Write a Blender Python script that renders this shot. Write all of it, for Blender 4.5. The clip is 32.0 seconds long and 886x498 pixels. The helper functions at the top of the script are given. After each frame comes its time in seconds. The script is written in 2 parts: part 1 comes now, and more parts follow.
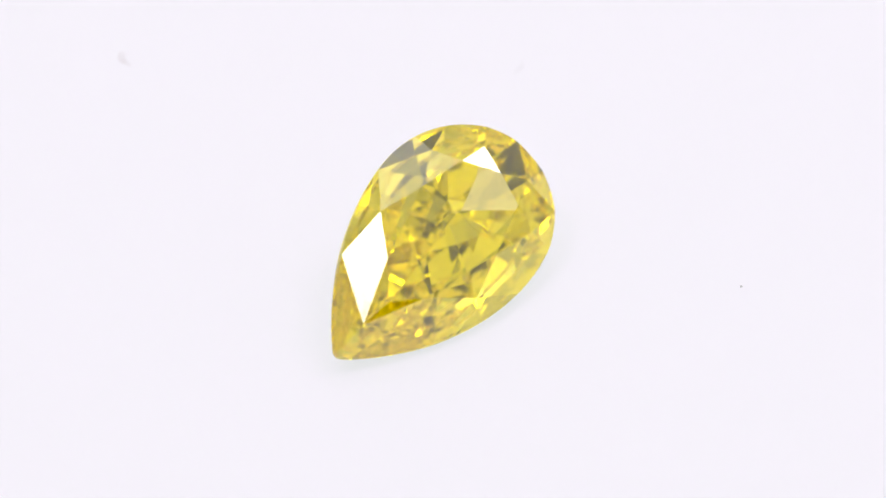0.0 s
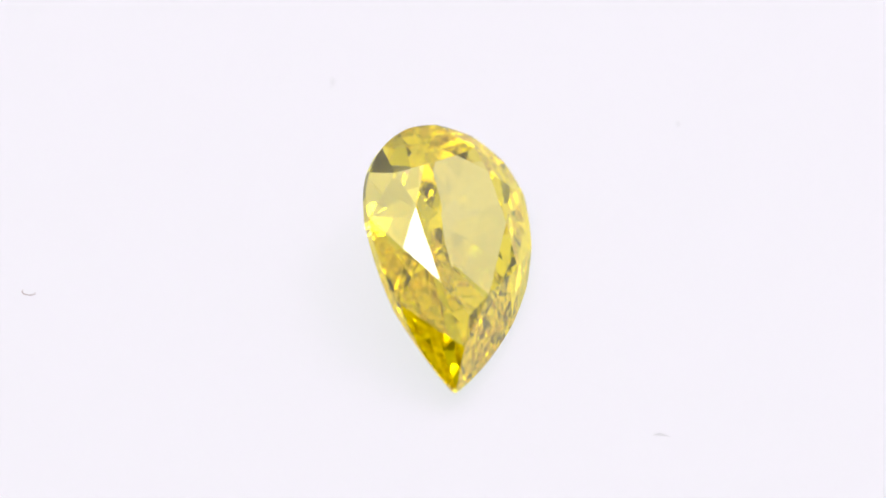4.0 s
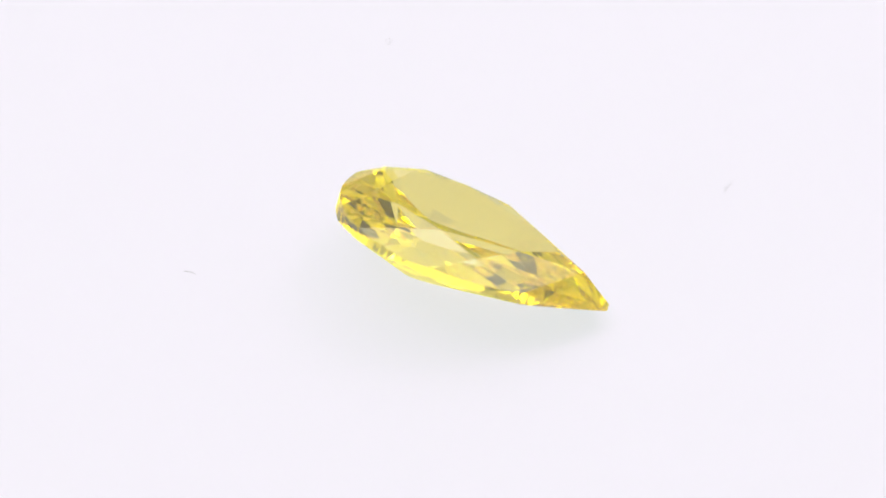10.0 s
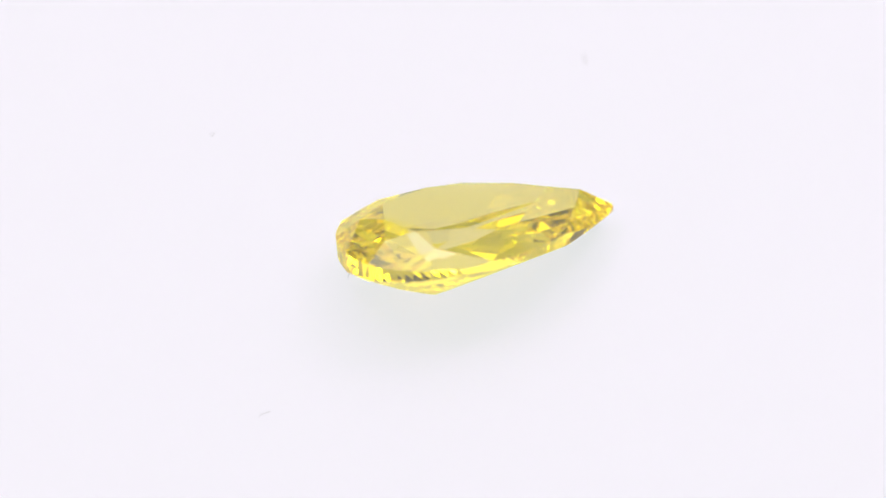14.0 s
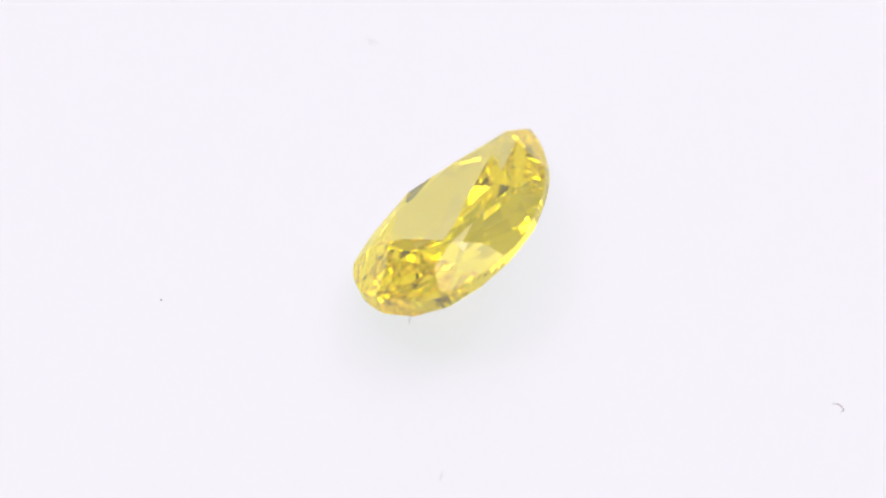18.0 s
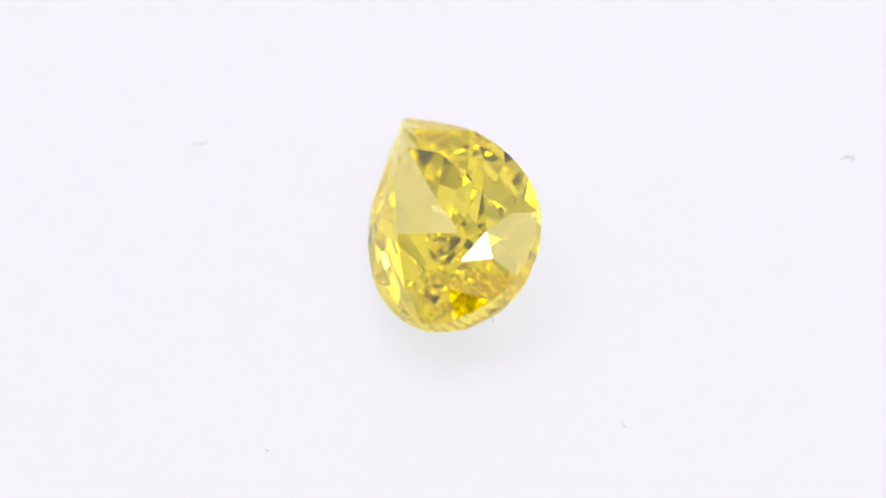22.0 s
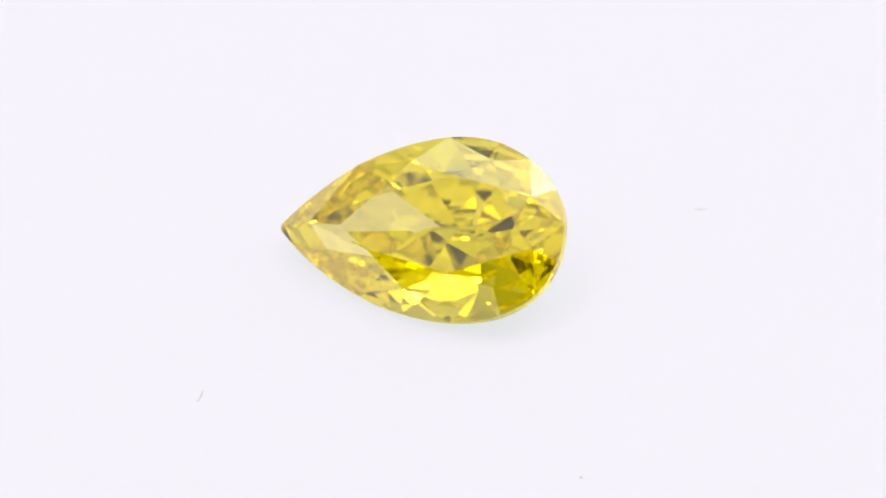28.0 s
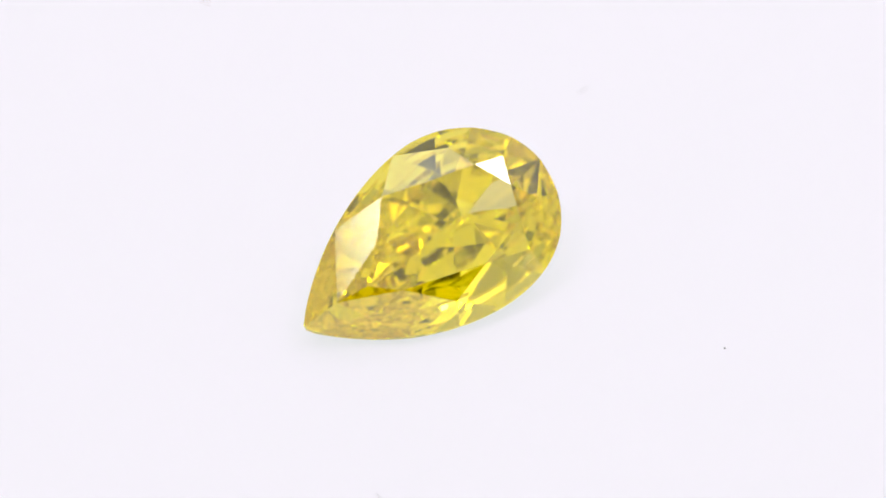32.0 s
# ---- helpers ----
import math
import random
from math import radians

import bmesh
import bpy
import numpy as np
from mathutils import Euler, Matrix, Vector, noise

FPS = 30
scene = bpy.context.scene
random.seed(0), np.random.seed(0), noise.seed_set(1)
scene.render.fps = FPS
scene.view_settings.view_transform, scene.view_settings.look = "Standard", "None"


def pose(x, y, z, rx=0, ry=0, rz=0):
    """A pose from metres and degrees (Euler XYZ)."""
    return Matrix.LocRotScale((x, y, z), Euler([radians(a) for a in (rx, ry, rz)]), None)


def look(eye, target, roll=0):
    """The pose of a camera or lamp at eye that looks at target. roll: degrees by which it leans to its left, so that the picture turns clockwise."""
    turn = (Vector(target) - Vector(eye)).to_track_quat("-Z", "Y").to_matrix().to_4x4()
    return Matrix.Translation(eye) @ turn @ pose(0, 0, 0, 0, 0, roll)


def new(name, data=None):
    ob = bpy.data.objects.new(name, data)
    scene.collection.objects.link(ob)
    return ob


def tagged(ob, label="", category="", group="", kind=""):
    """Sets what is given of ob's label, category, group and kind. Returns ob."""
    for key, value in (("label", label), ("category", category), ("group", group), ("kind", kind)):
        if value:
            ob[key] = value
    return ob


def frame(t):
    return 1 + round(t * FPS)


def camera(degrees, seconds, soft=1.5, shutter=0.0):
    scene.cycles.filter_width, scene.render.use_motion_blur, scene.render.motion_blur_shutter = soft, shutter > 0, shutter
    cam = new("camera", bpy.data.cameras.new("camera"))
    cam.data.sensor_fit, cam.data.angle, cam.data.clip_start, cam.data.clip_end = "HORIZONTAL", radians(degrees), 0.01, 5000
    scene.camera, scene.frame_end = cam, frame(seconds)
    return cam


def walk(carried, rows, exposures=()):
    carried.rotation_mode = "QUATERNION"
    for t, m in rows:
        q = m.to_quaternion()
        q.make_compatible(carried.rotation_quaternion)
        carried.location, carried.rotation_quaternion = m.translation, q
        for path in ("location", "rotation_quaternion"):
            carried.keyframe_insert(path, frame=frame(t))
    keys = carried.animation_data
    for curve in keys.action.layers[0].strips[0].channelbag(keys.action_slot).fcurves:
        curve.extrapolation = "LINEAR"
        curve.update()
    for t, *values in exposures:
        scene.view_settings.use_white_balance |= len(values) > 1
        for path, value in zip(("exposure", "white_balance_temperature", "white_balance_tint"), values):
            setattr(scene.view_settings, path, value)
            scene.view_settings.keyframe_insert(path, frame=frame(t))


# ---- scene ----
cam = camera(5.0, 32.0)
EYE, AIM = (-0.000213, -0.179664, 0.238706), (-0.000213, 0.000709, -0.000133)
walk(cam, [(0.0, look(EYE, AIM)), (32.0, look(EYE, AIM))], exposures=[(0.0, 0.0), (32.0, 0.0)])
# the shallow focus of a long macro lens, set on the stone's near half
cam.data.dof.use_dof = True
cam.data.dof.focus_distance = 0.2973
cam.data.dof.aperture_fstop = 39.0

# ---- world and light ----
world = bpy.data.worlds.new("world")
scene.world = world
world.use_nodes = True
world.node_tree.nodes["Background"].inputs["Color"].default_value = (0.5, 0.5, 0.52, 1)
world.node_tree.nodes["Background"].inputs["Strength"].default_value = 0.1
LED_STRENGTH, PLATTER_GLOW = 9.0, 0.757
# light goes many times to and fro inside the stone
scene.cycles.max_bounces = scene.cycles.glossy_bounces = scene.cycles.transmission_bounces = 32
# the yellow that light takes on in each passage through a facet and in each bounce inside
PASS_TINT, BOUNCE_TINT = (1.0, 0.924, 0.55, 1), (0.995, 0.980, 0.18, 1)
SPIN = 10.767  # degrees a second, anticlockwise from above


# ---- materials ----
def material(name):
    m = bpy.data.materials.new(name)
    m.use_nodes = True
    nt = m.node_tree
    return m, nt, nt.nodes["Principled BSDF"]


def varied(name, base, rough, grain, spread=0.04, bump=0.0):
    """A matt surface with two scales of slight unevenness; grain is in metres."""
    m, nt, bsdf = material(name)
    nodes, links = nt.nodes, nt.links
    coord = nodes.new("ShaderNodeTexCoord")
    fine = nodes.new("ShaderNodeTexNoise")
    fine.inputs["Scale"].default_value = 1 / grain
    fine.inputs["Detail"].default_value = 4
    wide = nodes.new("ShaderNodeTexNoise")
    wide.inputs["Scale"].default_value = 0.08 / grain
    add = nodes.new("ShaderNodeMath")
    add.operation = "ADD"
    ramp = nodes.new("ShaderNodeMapRange")
    ramp.inputs["From Min"].default_value, ramp.inputs["From Max"].default_value = 0.6, 1.4
    ramp.inputs["To Min"].default_value, ramp.inputs["To Max"].default_value = 1 - spread, 1.0
    mix = nodes.new("ShaderNodeMix")
    mix.data_type, mix.blend_type = "RGBA", "MULTIPLY"
    mix.inputs["Factor"].default_value = 1
    mix.inputs[6].default_value = (*base, 1)
    for n in (fine, wide):
        links.new(coord.outputs["Object"], n.inputs["Vector"])
    links.new(fine.outputs["Fac"], add.inputs[0])
    links.new(wide.outputs["Fac"], add.inputs[1])
    links.new(add.outputs[0], ramp.inputs["Value"])
    links.new(ramp.outputs[0], mix.inputs[7])
    links.new(mix.outputs[2], bsdf.inputs["Base Color"])
    bsdf.inputs["Roughness"].default_value = rough
    if bump:
        b = nodes.new("ShaderNodeBump")
        b.inputs["Strength"].default_value = 0.3
        b.inputs["Distance"].default_value = bump
        links.new(fine.outputs["Fac"], b.inputs["Height"])
        links.new(b.outputs["Normal"], bsdf.inputs["Normal"])
    return m


def crystal(name, rough=0.0):
    """Diamond: gloss by Fresnel over refraction; the more often light goes to and fro inside, the yellower it gets."""
    m, nt, bsdf = material(name)
    nodes, links = nt.nodes, nt.links
    nodes.remove(bsdf)
    fres = nodes.new("ShaderNodeFresnel")
    fres.inputs["IOR"].default_value = 2.417
    tint = nodes.new("ShaderNodeMix")
    tint.data_type = "RGBA"
    tint.inputs[6].default_value = (1, 1, 1, 1)
    tint.inputs[7].default_value = BOUNCE_TINT
    gloss = nodes.new("ShaderNodeBsdfGlossy")
    gloss.inputs["Roughness"].default_value = rough
    bend = nodes.new("ShaderNodeBsdfRefraction")
    bend.inputs["Roughness"].default_value = rough
    bend.inputs["IOR"].default_value = 2.417
    bend.inputs["Color"].default_value = PASS_TINT
    mix = nodes.new("ShaderNodeMixShader")
    links.new(fres.outputs[0], tint.inputs["Factor"])
    links.new(tint.outputs[2], gloss.inputs["Color"])
    links.new(fres.outputs[0], mix.inputs[0])
    links.new(bend.outputs[0], mix.inputs[1])
    links.new(gloss.outputs[0], mix.inputs[2])
    links.new(mix.outputs[0], nodes["Material Output"].inputs["Surface"])
    return m


def glowing(name, colour, strength):
    m, nt, bsdf = material(name)
    bsdf.inputs["Base Color"].default_value = (0.8, 0.8, 0.8, 1)
    bsdf.inputs["Emission Color"].default_value = (*colour, 1)
    bsdf.inputs["Emission Strength"].default_value = strength
    return m


# dark pinkish base, tinted so the stone's shadow comes out greenish
PLATTER = varied("platter_fill_glow", (0.17, 0.106, 0.19), 0.55, 0.0004, 0.015)
# added emission makes most of the white and keeps the stone's shadow faint
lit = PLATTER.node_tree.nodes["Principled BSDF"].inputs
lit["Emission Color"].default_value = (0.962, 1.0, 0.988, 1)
lit["Emission Strength"].default_value = PLATTER_GLOW
BOX_WHITE = varied("white_panel", (0.88, 0.87, 0.885), 0.7, 0.004, 0.05, 0.0002)
TOP_FILL = varied("fill_glow_white", (0.75, 0.745, 0.755), 0.9, 0.002, 0.15, 0.0003)
# strong emission added to the unseen top as fill for the stone
thin = TOP_FILL.node_tree.nodes["Principled BSDF"].inputs
thin["Emission Color"].default_value = (1.0, 0.985, 1.0, 1)
thin["Emission Strength"].default_value = 1.25
TOP_DIM = varied("dim_fill_grey", (0.55, 0.545, 0.555), 0.9, 0.002, 0.2, 0.0003)
# a weak added emission sets how dim those reflections are
thin = TOP_DIM.node_tree.nodes["Principled BSDF"].inputs
thin["Emission Color"].default_value = (1.0, 0.985, 1.0, 1)
thin["Emission Strength"].default_value = 0.28
HOUSING = varied("grey_aluminium", (0.45, 0.45, 0.46), 0.4, 0.001, 0.1)
HOUSING.node_tree.nodes["Principled BSDF"].inputs["Metallic"].default_value = 0.8
# unseen sides: grey with weak fill emission, toned for the facets' reflections
SIDE_FILL = varied("side_fill_glow", (0.5, 0.495, 0.505), 0.9, 0.002, 0.1, 0.0003)
thin = SIDE_FILL.node_tree.nodes["Principled BSDF"].inputs
thin["Emission Color"].default_value = (1.0, 0.985, 1.0, 1)
thin["Emission Strength"].default_value = 0.17
ROOM_DARK = varied("dark_surround", (0.22, 0.22, 0.225), 0.8, 0.02, 0.1, 0.0005)


def led_diffuser(half_long, half_wide):
    """A diffuser with a bright middle, where the LEDs sit, and a dim skirt that fades to the frame."""
    m = glowing("led_diffuser", (1.0, 0.985, 1.0), LED_STRENGTH)
    nodes, links = m.node_tree.nodes, m.node_tree.links
    coord, split = nodes.new("ShaderNodeTexCoord"), nodes.new("ShaderNodeSeparateXYZ")
    links.new(coord.outputs["Object"], split.inputs[0])
    far = nodes.new("ShaderNodeMath")
    far.operation = "MAXIMUM"
    for i, half in enumerate((half_long, half_wide)):
        size, scale = nodes.new("ShaderNodeMath"), nodes.new("ShaderNodeMath")
        size.operation, scale.operation = "ABSOLUTE", "DIVIDE"
        scale.inputs[1].default_value = half
        links.new(split.outputs[i], size.inputs[0])
        links.new(size.outputs[0], scale.inputs[0])
        links.new(scale.outputs[0], far.inputs[i])
    total = nodes.new("ShaderNodeMath")
    total.operation = "ADD"
    for i, (near, end, most, least) in enumerate(((0.88, 1.06, 1.0, 0.0), (0.9, 1.2, 0.12, 0.02))):
        fall = nodes.new("ShaderNodeMapRange")
        fall.interpolation_type = "SMOOTHSTEP"
        fall.inputs["From Min"].default_value, fall.inputs["From Max"].default_value = near, end
        fall.inputs["To Min"].default_value, fall.inputs["To Max"].default_value = LED_STRENGTH * most, LED_STRENGTH * least
        links.new(far.outputs[0], fall.inputs["Value"])
        links.new(fall.outputs[0], total.inputs[i])
    links.new(total.outputs[0], nodes["Principled BSDF"].inputs["Emission Strength"])
    return m


CRYSTAL, RIM = crystal("yellow_diamond"), crystal("yellow_diamond_rim", 0.06)
FIBRE_GREY = varied("grey_fibre", (0.4, 0.39, 0.39), 0.8, 0.0001, 0.3)
FIBRE_PALE = varied("pale_fibre", (0.5, 0.485, 0.48), 0.8, 0.0001, 0.2)
FIBRE_PINK = varied("pink_fibre", (0.42, 0.26, 0.26), 0.8, 0.0001, 0.3)
DUST = varied("pale_dust", (0.75, 0.72, 0.6), 0.8, 0.0001, 0.3)


# ---- mesh helpers ----
def mesh_of(name, bm, mat):
    data = bpy.data.meshes.new(name)
    bm.to_mesh(data)
    bm.free()
    data.materials.append(mat)
    return data


def part(name, bm, mat, parent, label=""):
    ob = new(name, mesh_of(name, bm, mat))
    ob.parent = parent
    return tagged(ob, label)


def thing(name, bm, mat, label, category, group="", kind=""):
    return tagged(new(name, mesh_of(name, bm, mat)), label, category, group, kind)


def slab(x0, x1, y0, y1, z0, z1, edge=0.0):
    bm = bmesh.new()
    bmesh.ops.create_cube(bm, size=1)
    for v in bm.verts:
        v.co = ((x0 + x1) / 2 + v.co.x * (x1 - x0), (y0 + y1) / 2 + v.co.y * (y1 - y0), (z0 + z1) / 2 + v.co.z * (z1 - z0))
    if edge:
        bmesh.ops.bevel(bm, geom=bm.edges[:], offset=edge, segments=3, profile=0.5, affect="EDGES")
    return bm


def turned(profile, steps):
    """A solid of revolution about z from (radius, height) pairs, closed at both ends on the axis."""
    bm = bmesh.new()
    rings = []
    for r, z in profile:
        rings.append([bm.verts.new((r * math.cos(i * math.tau / steps), r * math.sin(i * math.tau / steps), z)) for i in range(steps)])
    for a, b in zip(rings, rings[1:]):
        for i in range(steps):
            j = (i + 1) % steps
            bm.faces.new((a[i], a[j], b[j], b[i]))
    bm.faces.new(rings[0][::-1])
    bm.faces.new(rings[-1])
    bmesh.ops.recalc_face_normals(bm, faces=bm.faces[:])
    return bm


def thread(points, radius, steps=6, sub=6):
    """A thin fibre along a smooth line through the points (metres), tapered to its ends."""
    pts = [Vector(p) for p in points]
    pts = [2 * pts[0] - pts[1]] + pts + [2 * pts[-1] - pts[-2]]
    line = []
    for a, b, c, d in zip(pts, pts[1:], pts[2:], pts[3:]):
        for i in range(sub):
            t = i / sub
            line.append(0.5 * (2 * b + (c - a) * t + (2 * a - 5 * b + 4 * c - d) * t * t + (3 * b - a - 3 * c + d) * t ** 3))
    line.append(pts[-2])
    bm = bmesh.new()
    rings = []
    for i, p in enumerate(line):
        way = (line[min(i + 1, len(line) - 1)] - line[max(i - 1, 0)]).normalized()
        side = way.cross(Vector((0.1, 0.2, 1))).normalized()
        up = side.cross(way)
        r = radius * (0.45 + 0.55 * math.sin(math.pi * (i + 0.5) / len(line)) ** 0.5)
        rings.append([bm.verts.new(p + r * (side * math.cos(k * math.tau / steps) + up * math.sin(k * math.tau / steps))) for k in range(steps)])
    for a, b in zip(rings, rings[1:]):
        for k in range(steps):
            bm.faces.new((a[k], a[(k + 1) % steps], b[(k + 1) % steps], b[k]))
    bm.faces.new(rings[0][::-1])
    bm.faces.new(rings[-1])
    return bm


# ---- the unseen photo box round the turntable ----
X, Y0, Y1, TOP, LOW = 0.31, -0.165, 0.27, 0.315, -0.03
thing("floor", slab(-X, X, Y0, Y1, LOW - 0.006, LOW), BOX_WHITE, "white plastic floor of the photo box", "floor", kind="structure")
thing("wall_back", slab(-X, X, Y1, Y1 + 0.006, LOW, TOP), SIDE_FILL, "unseen grey back wall with a faint added glow", "wall", kind="structure")
thing("wall_left", slab(-X - 0.006, -X, Y0, Y1, LOW, TOP), SIDE_FILL, "unseen grey side wall with a faint added glow", "wall", kind="structure")
thing("wall_right", slab(X, X + 0.006, Y0, Y1, LOW, TOP), SIDE_FILL, "unseen grey side wall with a faint added glow", "wall", kind="structure")
# unseen grey panels over the front and one side dim the facets' reflections
thing("ceiling_front", slab(-X, X, Y0, 0.022, TOP, TOP + 0.006), TOP_DIM, "unseen grey panel added over the front to dim reflections", "ceiling", kind="structure")
thing("ceiling_left", slab(-X, -0.19, 0.022, Y1, TOP, TOP + 0.006), TOP_DIM, "unseen grey panel added along one side to dim reflections", "ceiling", kind="structure")
thing("ceiling", slab(-0.19, X, 0.022, Y1, TOP, TOP + 0.006), TOP_FILL, "unseen glowing white top added to brighten the stone", "ceiling", kind="structure")
# the unseen front, opened wide so the stone reflects dark there
front = slab(-X, X, Y0 - 0.006, Y0, LOW, 0.03)
for x0, x1, z0, z1 in ((-X, -0.22, 0.03, TOP), (0.22, X, 0.03, TOP)):
    front.from_mesh(mesh_of("front", slab(x0, x1, Y0 - 0.006, Y0, z0, z1), BOX_WHITE))
thing("wall_front", front, BOX_WHITE, "unseen white front wall, opened wide for dark reflections", "wall", kind="structure")

# an unseen room beyond the open front, dark to deepen the stone's contrast
thing("room_floor", slab(-0.9, 0.9, -1.2, 0.6, -0.75, -0.7), ROOM_DARK, "unseen plain dark grey room floor", "floor", kind="structure")
thing("room_ceiling", slab(-0.9, 0.9, -1.2, 0.6, 1.3, 1.35), ROOM_DARK, "unseen plain dark grey room ceiling", "ceiling", kind="structure")
thing("room_wall_front", slab(-0.9, 0.9, -1.25, -1.2, -0.7, 1.3), ROOM_DARK, "unseen plain dark grey room wall", "wall", kind="structure")
thing("room_wall_back", slab(-0.9, 0.9, 0.6, 0.65, -0.7, 1.3), ROOM_DARK, "unseen plain dark grey room wall", "wall", kind="structure")
thing("room_wall_left", slab(-0.95, -0.9, -1.2, 0.6, -0.7, 1.3), ROOM_DARK, "unseen plain dark grey room wall", "wall", kind="structure")
thing("room_wall_right", slab(0.9, 0.95, -1.2, 0.6, -0.7, 1.3), ROOM_DARK, "unseen plain dark grey room wall", "wall", kind="structure")
thing("table_top", slab(-0.6, 0.6, -0.18, 0.5, -0.066, LOW - 0.006), ROOM_DARK, "plain dark grey table under the photo box", "table", kind="structure")


def led_panel(x, y, long, wide, turn):
    lamp = tagged(new("led_panel"), "white LED light panel under the photo box top", "light panel", "light panels")
    lamp.matrix_basis = pose(x, y, TOP, 0, 0, turn)
    w, d = long / 2 * 1.2, wide / 2 * 1.2
    part("housing", slab(-w - 0.004, w + 0.004, -d - 0.004, d + 0.004, -0.010, 0.0, 0.001), HOUSING, lamp)
    part("diffuser", slab(-w, w, -d, d, -0.0125, -0.0102), led_diffuser(long / 2, wide / 2), lamp, "glowing white diffuser")
    return lamp


led_panel(0.178, 0.150, 0.184, 0.066, 60)
led_panel(-0.142, 0.035, 0.112, 0.076, 90)

# ---- the turntable ----
turntable = tagged(new("turntable"), "smooth white round turntable with an added even glow", "turntable")
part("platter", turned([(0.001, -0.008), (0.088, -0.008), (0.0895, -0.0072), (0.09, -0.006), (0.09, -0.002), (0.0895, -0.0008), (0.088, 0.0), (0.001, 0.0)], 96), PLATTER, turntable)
part("base", turned([(0.001, LOW), (0.07, LOW), (0.07, -0.0085), (0.001, -0.0085)], 64), BOX_WHITE, turntable)


# ---- the stone ----
# sizes in millimetres in the stone's own space: u towards the tip, v across, w up through the table facet
TIP, POINT, ROUND = 5.474, 5.53, 3.048  # the tip is cut blunt just short of the point of the two wings
HALF = {-1: 2.610, 1: 2.910}  # half widths
FULL = {-1: 1.067, 1: 0.900}  # how full the shoulders are
CULET = Vector((-0.002, 0.049, -1.794))
# corners of the table facet (u, v), and the lower corners of the star facets (u, v, w)
TABLE_TIP, TABLE_END = (3.58, 0.146), (-1.676, 0.174)
TABLE = {-1: dict(wing=(2.59, -0.703), side=(0.252, -1.32), shoulder=(-1.185, -0.93)),
         1: dict(wing=(2.744, 0.869), side=(0.311, 1.627), shoulder=(-1.284, 1.173))}
PEAK = (4.517, 0.015, 0.402)
STAR = {-1: dict(wing=(1.565, -1.76, 0.635), side=(-0.916, -1.799, 0.773), end=(-2.074, -0.691, 0.878)),
        1: dict(wing=(1.6, 2.025, 0.574), side=(-1.072, 2.011, 0.784), end=(-2.137, 0.889, 0.931))}
# where the facets of the crown and of the pavilion meet the girdle, in degrees from the tip
ABOVE = {-1: dict(end=180, end_mid=162, shoulder=141, shoulder_mid=121, side=88, wing_mid=61, wing=33, tip=1.2),
         1: dict(end=180, end_mid=161, shoulder=141, shoulder_mid=121, side=90, wing_mid=62, wing=36, tip=1.2)}
BELOW = {s: dict(ABOVE[s], tip_mid=16) for s in (-1, 1)}
# how much steeper than from the rim to the lower point each facet of the pavilion was cut, and how near its lower point it ends
DEEPER = {-1: dict(end=0.191, shoulder=0.083, side=-0.017, wing=-0.013, tip=0.002, end_mid=0.137, shoulder_mid=0.057, wing_mid=-0.018, tip_mid=0.030),
          1: dict(end=0.191, shoulder=0.078, side=0.007, wing=0.031, tip=-0.020, end_mid=0.032, shoulder_mid=-0.023, wing_mid=-0.017, tip_mid=-0.015)}
REACH = dict(end_mid=0.402, shoulder_mid=0.116, wing_mid=0.553, tip_mid=0.085)


def crown_point(corner):
    """A corner of the table facet, which is cut slightly out of level with the girdle."""
    u, v = corner
    return Vector((u, v, 0.9559 - 0.0817 * u + 0.0141 * v))


def near_tip(u, v):
    return max(0, math.cos(math.atan2(v, u))) ** 10


def girdle_top(u, v):
    return 0.2713 - 0.0872 * u - 0.0343 * v - 0.0069 * u * u - 0.0044 * v * v - 0.0100 * u * v


def girdle_foot(u, v):
    """The girdle is thin at the wings and thick at the tip and round the end."""
    return girdle_top(u, v) - 0.280 - 0.390 * max(0, math.cos(math.atan2(v, -u) - 0.177)) ** 2 - 0.2 * near_tip(u, v)


def outline(n_round, n_wing, side):
    """Half of the pear, v >= 0, from the middle of the round end to the tip."""
    pts = []
    for i in range(n_round):
        a = math.pi / 2 * (1 - i / (n_round - 1))
        pts.append((-ROUND * math.sin(a) ** FULL[side], HALF[side] * abs(math.cos(a)) ** FULL[side]))
    for i in range(1, n_wing + 1):
        s = i / n_wing
        pts.append((s * TIP, HALF[side] * (1 - (s * TIP / POINT) ** 1.918) ** 0.892))
    return pts


FINE = {s: outline(200, 200, s) for s in (-1, 1)}


def rim(angle, side, level=None):
    """The point of the girdle at that angle about the stone's middle."""
    u, v = min(FINE[side], key=lambda p: abs(math.degrees(math.atan2(p[1], p[0] - 0.4)) - angle))
    return Vector((u, v * side, level(u, v * side) if level else 0))


def height(plane, u, v):
    n, co, _ = plane
    return co.z - (n.x * (u - co.x) + n.y * (v - co.y)) / n.z


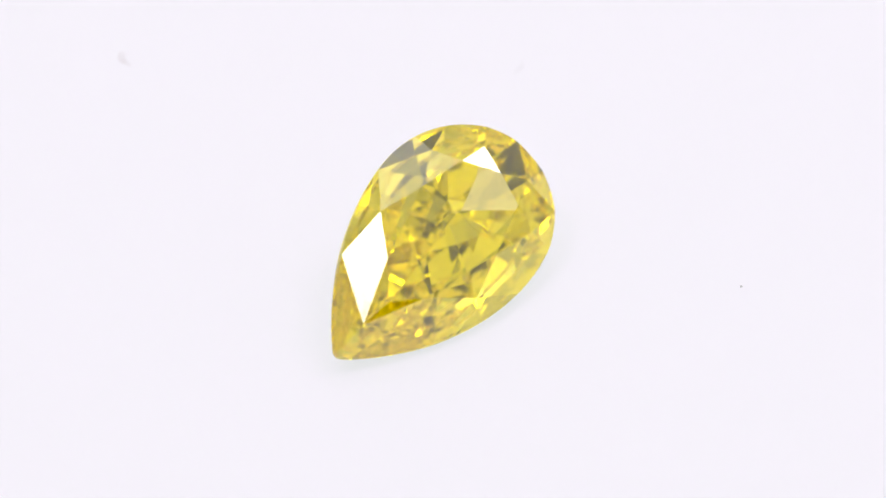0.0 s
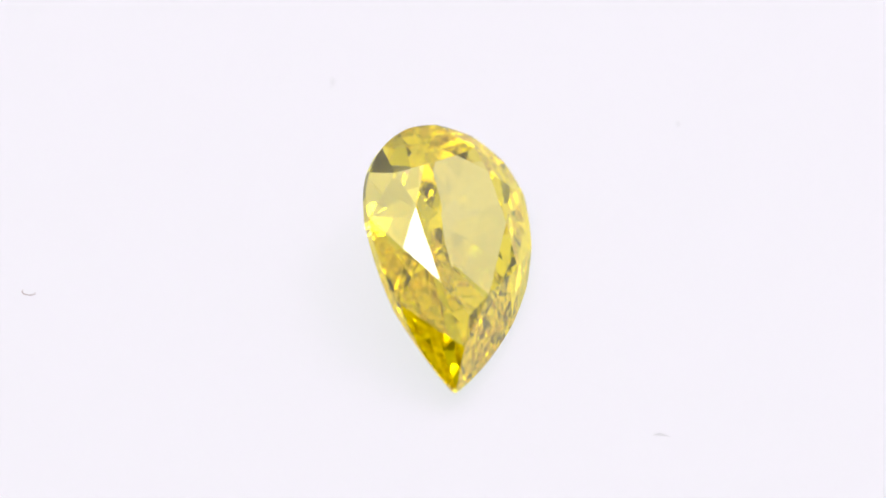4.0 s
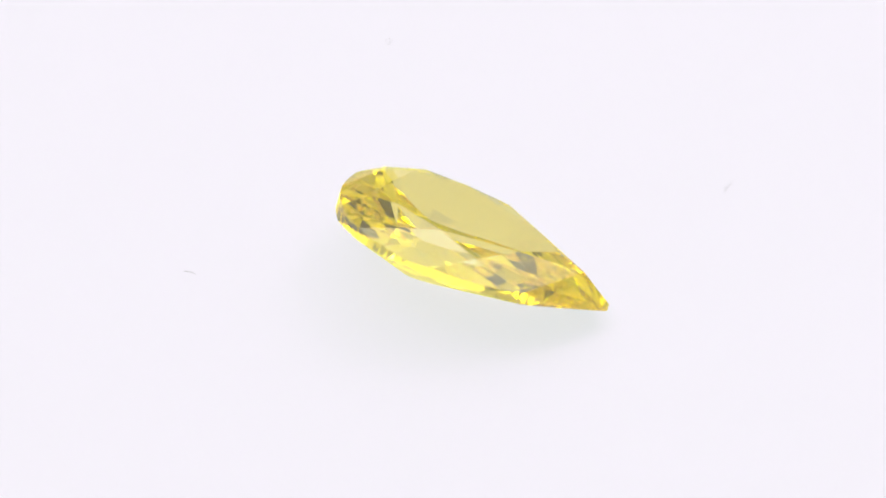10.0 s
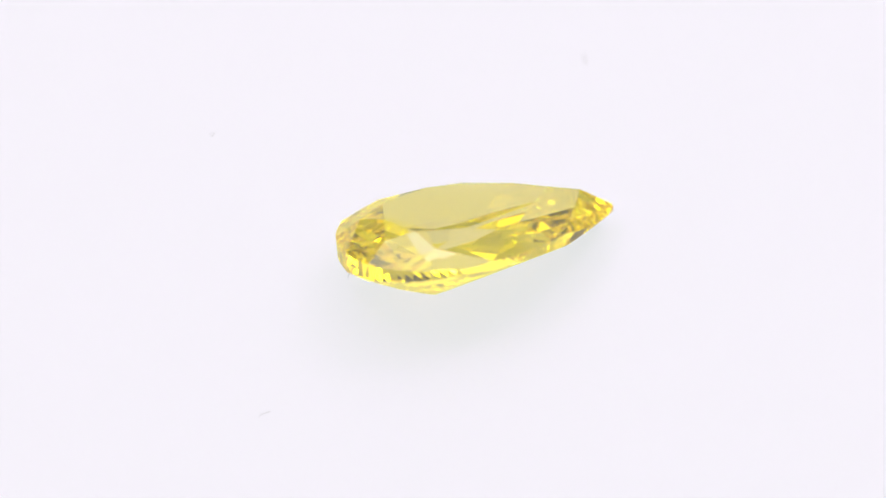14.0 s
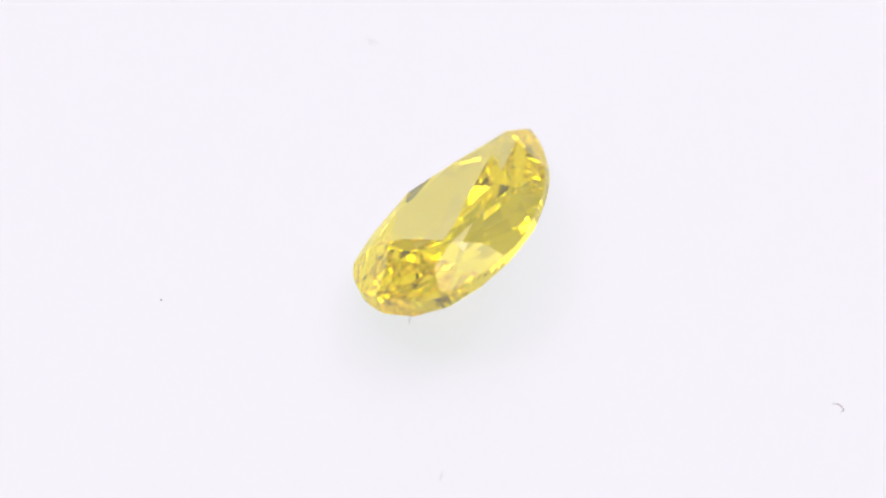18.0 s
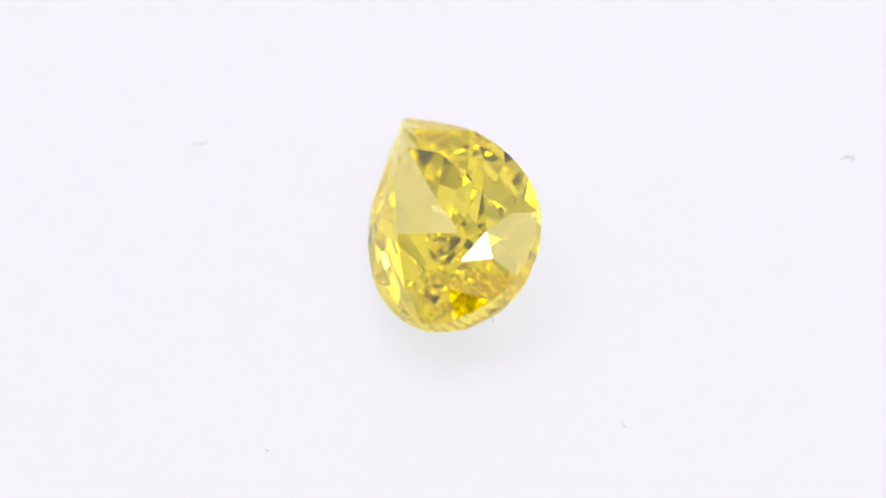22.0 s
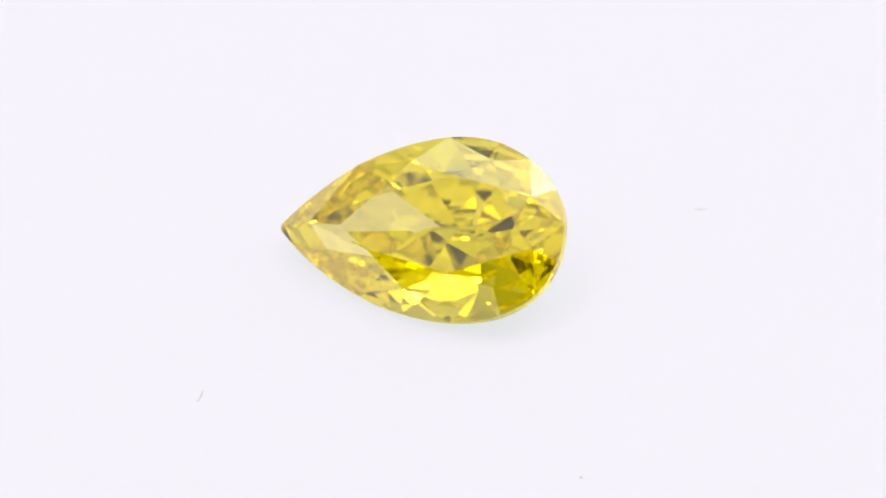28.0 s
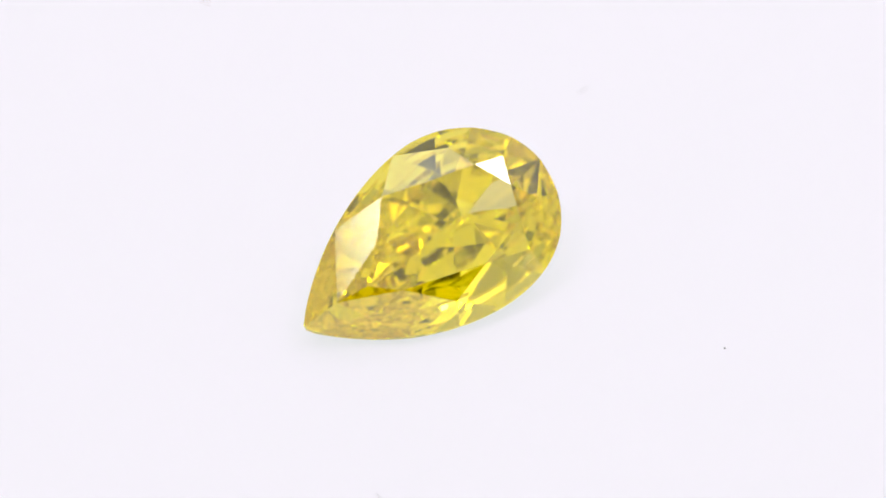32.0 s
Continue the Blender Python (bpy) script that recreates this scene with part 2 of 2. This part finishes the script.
def facet_planes():
    planes = []

    def cut(kind, a, b, c):
        n = (b - a).cross(c - a).normalized()
        planes.append((n if n.dot(a) > 0 else -n, a, kind))
        return planes[-1]

    t_tip, t_end, peak = crown_point(TABLE_TIP), crown_point(TABLE_END), Vector(PEAK)
    cut("table_facet", t_tip, t_end, crown_point(TABLE[1]["side"]))
    end_kite = cut("kite_facet", t_end, Vector(STAR[-1]["end"]), Vector(STAR[1]["end"]))
    for s in (-1, 1):
        # the two sides were cut alike but not quite the same
        t_wing, t_side, t_shoulder = (crown_point(TABLE[s][k]) for k in ("wing", "side", "shoulder"))
        s_wing, s_side, s_end = (Vector(STAR[s][k]) for k in ("wing", "side", "end"))
        # star facets, then kites, then upper girdle facets
        for a, b, c in ((t_tip, t_wing, peak), (t_wing, t_side, s_wing), (t_side, t_shoulder, s_side), (t_shoulder, t_end, s_end)):
            cut("star_facet", a, b, c)
        kites = dict(end=end_kite)
        for k, a, b, c in (("wing", t_wing, peak, s_wing), ("side", t_side, s_wing, s_side), ("shoulder", t_shoulder, s_side, s_end)):
            kites[k] = cut("kite_facet", a, b, c)
        # the kites reach the girdle; between them its edge dips
        up = lambda k: rim(ABOVE[s][k], s, (lambda u, v: height(kites[k], u, v)) if k in kites else girdle_top)
        for apex, a, b in ((s_end, "end", "end_mid"), (s_end, "end_mid", "shoulder"), (s_side, "shoulder", "shoulder_mid"), (s_side, "shoulder_mid", "side"),
                           (s_wing, "side", "wing_mid"), (s_wing, "wing_mid", "wing"), (peak, "wing", "tip")):
            cut("upper_girdle_facet", apex, up(a), up(b))
        # pavilion mains through the culet, thin ridges down to the girdle
        low = lambda k: rim(BELOW[s][k], s, girdle_foot)
        mains = []
        for k in ("end", "shoulder", "side", "wing"):
            along = Vector((0, 1, 0)) if k == "end" else rim(BELOW[s][k] + 4, s) - rim(BELOW[s][k] - 4, s)
            mains.append(cut("pavilion_main_facet", CULET - Vector((0, 0, DEEPER[s][k])), low(k), low(k) + along))
        # two long facets meet in a keel under the tip
        mains.append(cut("pavilion_main_facet", CULET - Vector((0, 0, DEEPER[s]["tip"])), low("tip"), low("tip_mid") - Vector((0, 0, 0.03))))
        # lower girdle facets, most of the way to the culet
        for mid, a, b in (("end_mid", "end", "shoulder"), ("shoulder_mid", "shoulder", "side"), ("wing_mid", "side", "wing"), ("tip_mid", "wing", "tip")):
            p = CULET.lerp(low(mid), REACH[mid])
            p.z = max(height(m, p.x, p.y) for m in mains if m[0].z < -0.05) - DEEPER[s][mid]
            cut("lower_girdle_facet", low(a), low(mid), p), cut("lower_girdle_facet", low(b), low(mid), p)
    # the faceted girdle
    for s in (-1, 1):
        half = outline(20, 18, s)
        for (u0, v0), (u1, v1) in zip(half, half[1:]):
            n = Vector((v1 - v0, (u0 - u1) * s, 0)) * s
            n = n if n.dot(Vector((u0, v0 * s, 0))) > 0 else -n
            planes.append((n.normalized(), Vector((u0, v0 * s, 0)), "girdle"))
    planes.append((Vector((1, 0, 0)), Vector((TIP, 0, 0)), "girdle"))
    return planes


def cut_stone():
    """Cuts a block facet by facet, as a stone is cut."""
    bm = bmesh.new()
    bmesh.ops.create_cube(bm, size=16)
    for n, co, _ in facet_planes():
        if max((v.co - co).dot(n) for v in bm.verts) < 1e-5:
            continue
        done = bmesh.ops.bisect_plane(bm, geom=bm.verts[:] + bm.edges[:] + bm.faces[:], dist=1e-5, plane_co=co, plane_no=n, clear_outer=True)
        rim_edges = [e for e in done["geom_cut"] if isinstance(e, bmesh.types.BMEdge) and e.is_boundary]
        if rim_edges:
            bmesh.ops.edgeloop_fill(bm, edges=rim_edges)
    bmesh.ops.remove_doubles(bm, verts=bm.verts[:], dist=2e-3)
    bmesh.ops.dissolve_degenerate(bm, edges=bm.edges[:], dist=1e-3)
    bmesh.ops.recalc_face_normals(bm, faces=bm.faces[:])
    return bm


# how it lies on the platter: leaning on one side of its pavilion
LIE = Matrix(((-0.59640, 0.75179, 0.28129), (-0.79496, -0.50469, -0.33663), (-0.11111, -0.42439, 0.89864))).to_4x4()
LIE = Matrix.Scale(0.001, 4) @ Matrix.Translation((0.0423, 0.4238, 1.6532)) @ LIE

FACET_LABELS = dict(table_facet="flat polished top facet", star_facet="small triangle beside the top facet", kite_facet="kite-shaped upper facet",
                    upper_girdle_facet="narrow facet above the rim", girdle="thin finely faceted rim", pavilion_main_facet="long facet down to the lower point",
                    lower_girdle_facet="steep facet below the rim")


def gem():
    stone = tagged(new("diamond"), "faceted yellow pear-cut diamond lying tilted on a white turntable", "gemstone")
    whole = cut_stone()
    planes = facet_planes()
    kinds = []
    for f in whole.faces:
        c = f.calc_center_median()
        kinds.append(min(planes, key=lambda p: abs((c - p[1]).dot(p[0])) + 4 * (f.normal - p[0]).length)[2])
    whole.transform(LIE)
    whole.transform(Matrix.Translation((0, 0, -min(v.co.z for v in whole.verts))))
    rim_faces = [f for f, k in zip(whole.faces, kinds) if k == "girdle"]
    groups = [(k, [f]) for f, k in zip(whole.faces, kinds) if k != "girdle"] + [("girdle", rim_faces)]
    for kind, faces in groups:
        bm = bmesh.new()
        for f in faces:
            bm.faces.new([bm.verts.new(v.co) for v in f.verts])
        part(kind, bm, RIM if kind == "girdle" else CRYSTAL, stone, FACET_LABELS[kind])
    whole.free()
    return stone


diamond = gem()

# ---- fibres and dust on the platter ----
mm = lambda pts, z: [(x / 1000, y / 1000, z / 1000) for x, y in pts]
fibres = [
    thing("fibre", thread(mm(((0.112, -8.559), (0.211, -8.623), (0.312, -8.740), (0.392, -8.886)), 0.012), 0.000009), FIBRE_GREY, "short thin grey fibre lying on the white turntable", "fibre", "fibres on the turntable"),
    thing("fibre", thread(mm(((-9.600, 7.558), (-9.761, 7.621), (-9.844, 7.728), (-9.870, 7.833), (-9.827, 7.900), (-9.768, 7.919)), 0.012), 0.000012), FIBRE_PINK, "hooked thin pinkish fibre lying on the white turntable", "fibre", "fibres on the turntable"),
    thing("fibre", thread([(0.00178, 0.00260, 0.00156), (0.00185, 0.00268, 0.00150), (0.00190, 0.00272, 0.00140), (0.00190, 0.00273, 0.00130)], 0.000007), FIBRE_GREY, "tiny grey fibre clinging to the edge of the stone", "fibre"),
    thing("fibre", thread(mm(((1.972, 7.224), (2.078, 7.350), (2.146, 7.460), (2.164, 7.552)), 0.009), 0.000008), FIBRE_PALE, "faint curved grey fibre lying on the white turntable", "fibre", "fibres on the turntable"),
]


# dust on the stone's upper facets
dust = bmesh.new()
crown_planes = [p for p in facet_planes() if p[0].z > 0.1]
for u, v in ((0.73, -0.84), (0.64, -0.78), (0.41, -0.50), (0.64, -0.24), (1.16, -0.06), (1.37, 0.59), (-0.29, 2.28), (0.60, 2.34), (1.25, 2.37), (1.59, 2.18), (1.97, 1.43), (1.58, 1.76), (1.21, 2.27), (1.35, 1.77), (1.83, 1.83)):
    w = min(height(p, u, v) for p in crown_planes)
    bmesh.ops.create_icosphere(dust, subdivisions=1, radius=random.uniform(5e-6, 9e-6), matrix=Matrix.Translation(LIE @ Vector((u, v, w))))
dust = thing("dust", dust, DUST, "tiny pale dust specks on the stone's facets", "dust", kind="stuff")
speck = bmesh.new()
bmesh.ops.create_icosphere(speck, subdivisions=2, radius=0.00003, matrix=Matrix.Translation((0.00855, -0.00079, 0.00002)))
for v in speck.verts:
    v.co += v.co.normalized() * 0.000006 * noise.noise(v.co * 60000)
speck = thing("speck", speck, FIBRE_GREY, "tiny grey speck of dirt lying on the white turntable", "dirt speck")


def motions():
    """The platter turns at one speed and carries all that lies on it; every origin is on its axis."""
    for carried in (turntable, diamond, dust, speck, *fibres):
        walk(carried, [(i / 2, pose(0, 0, 0, 0, 0, SPIN * i / 2)) for i in range(65)])


motions()
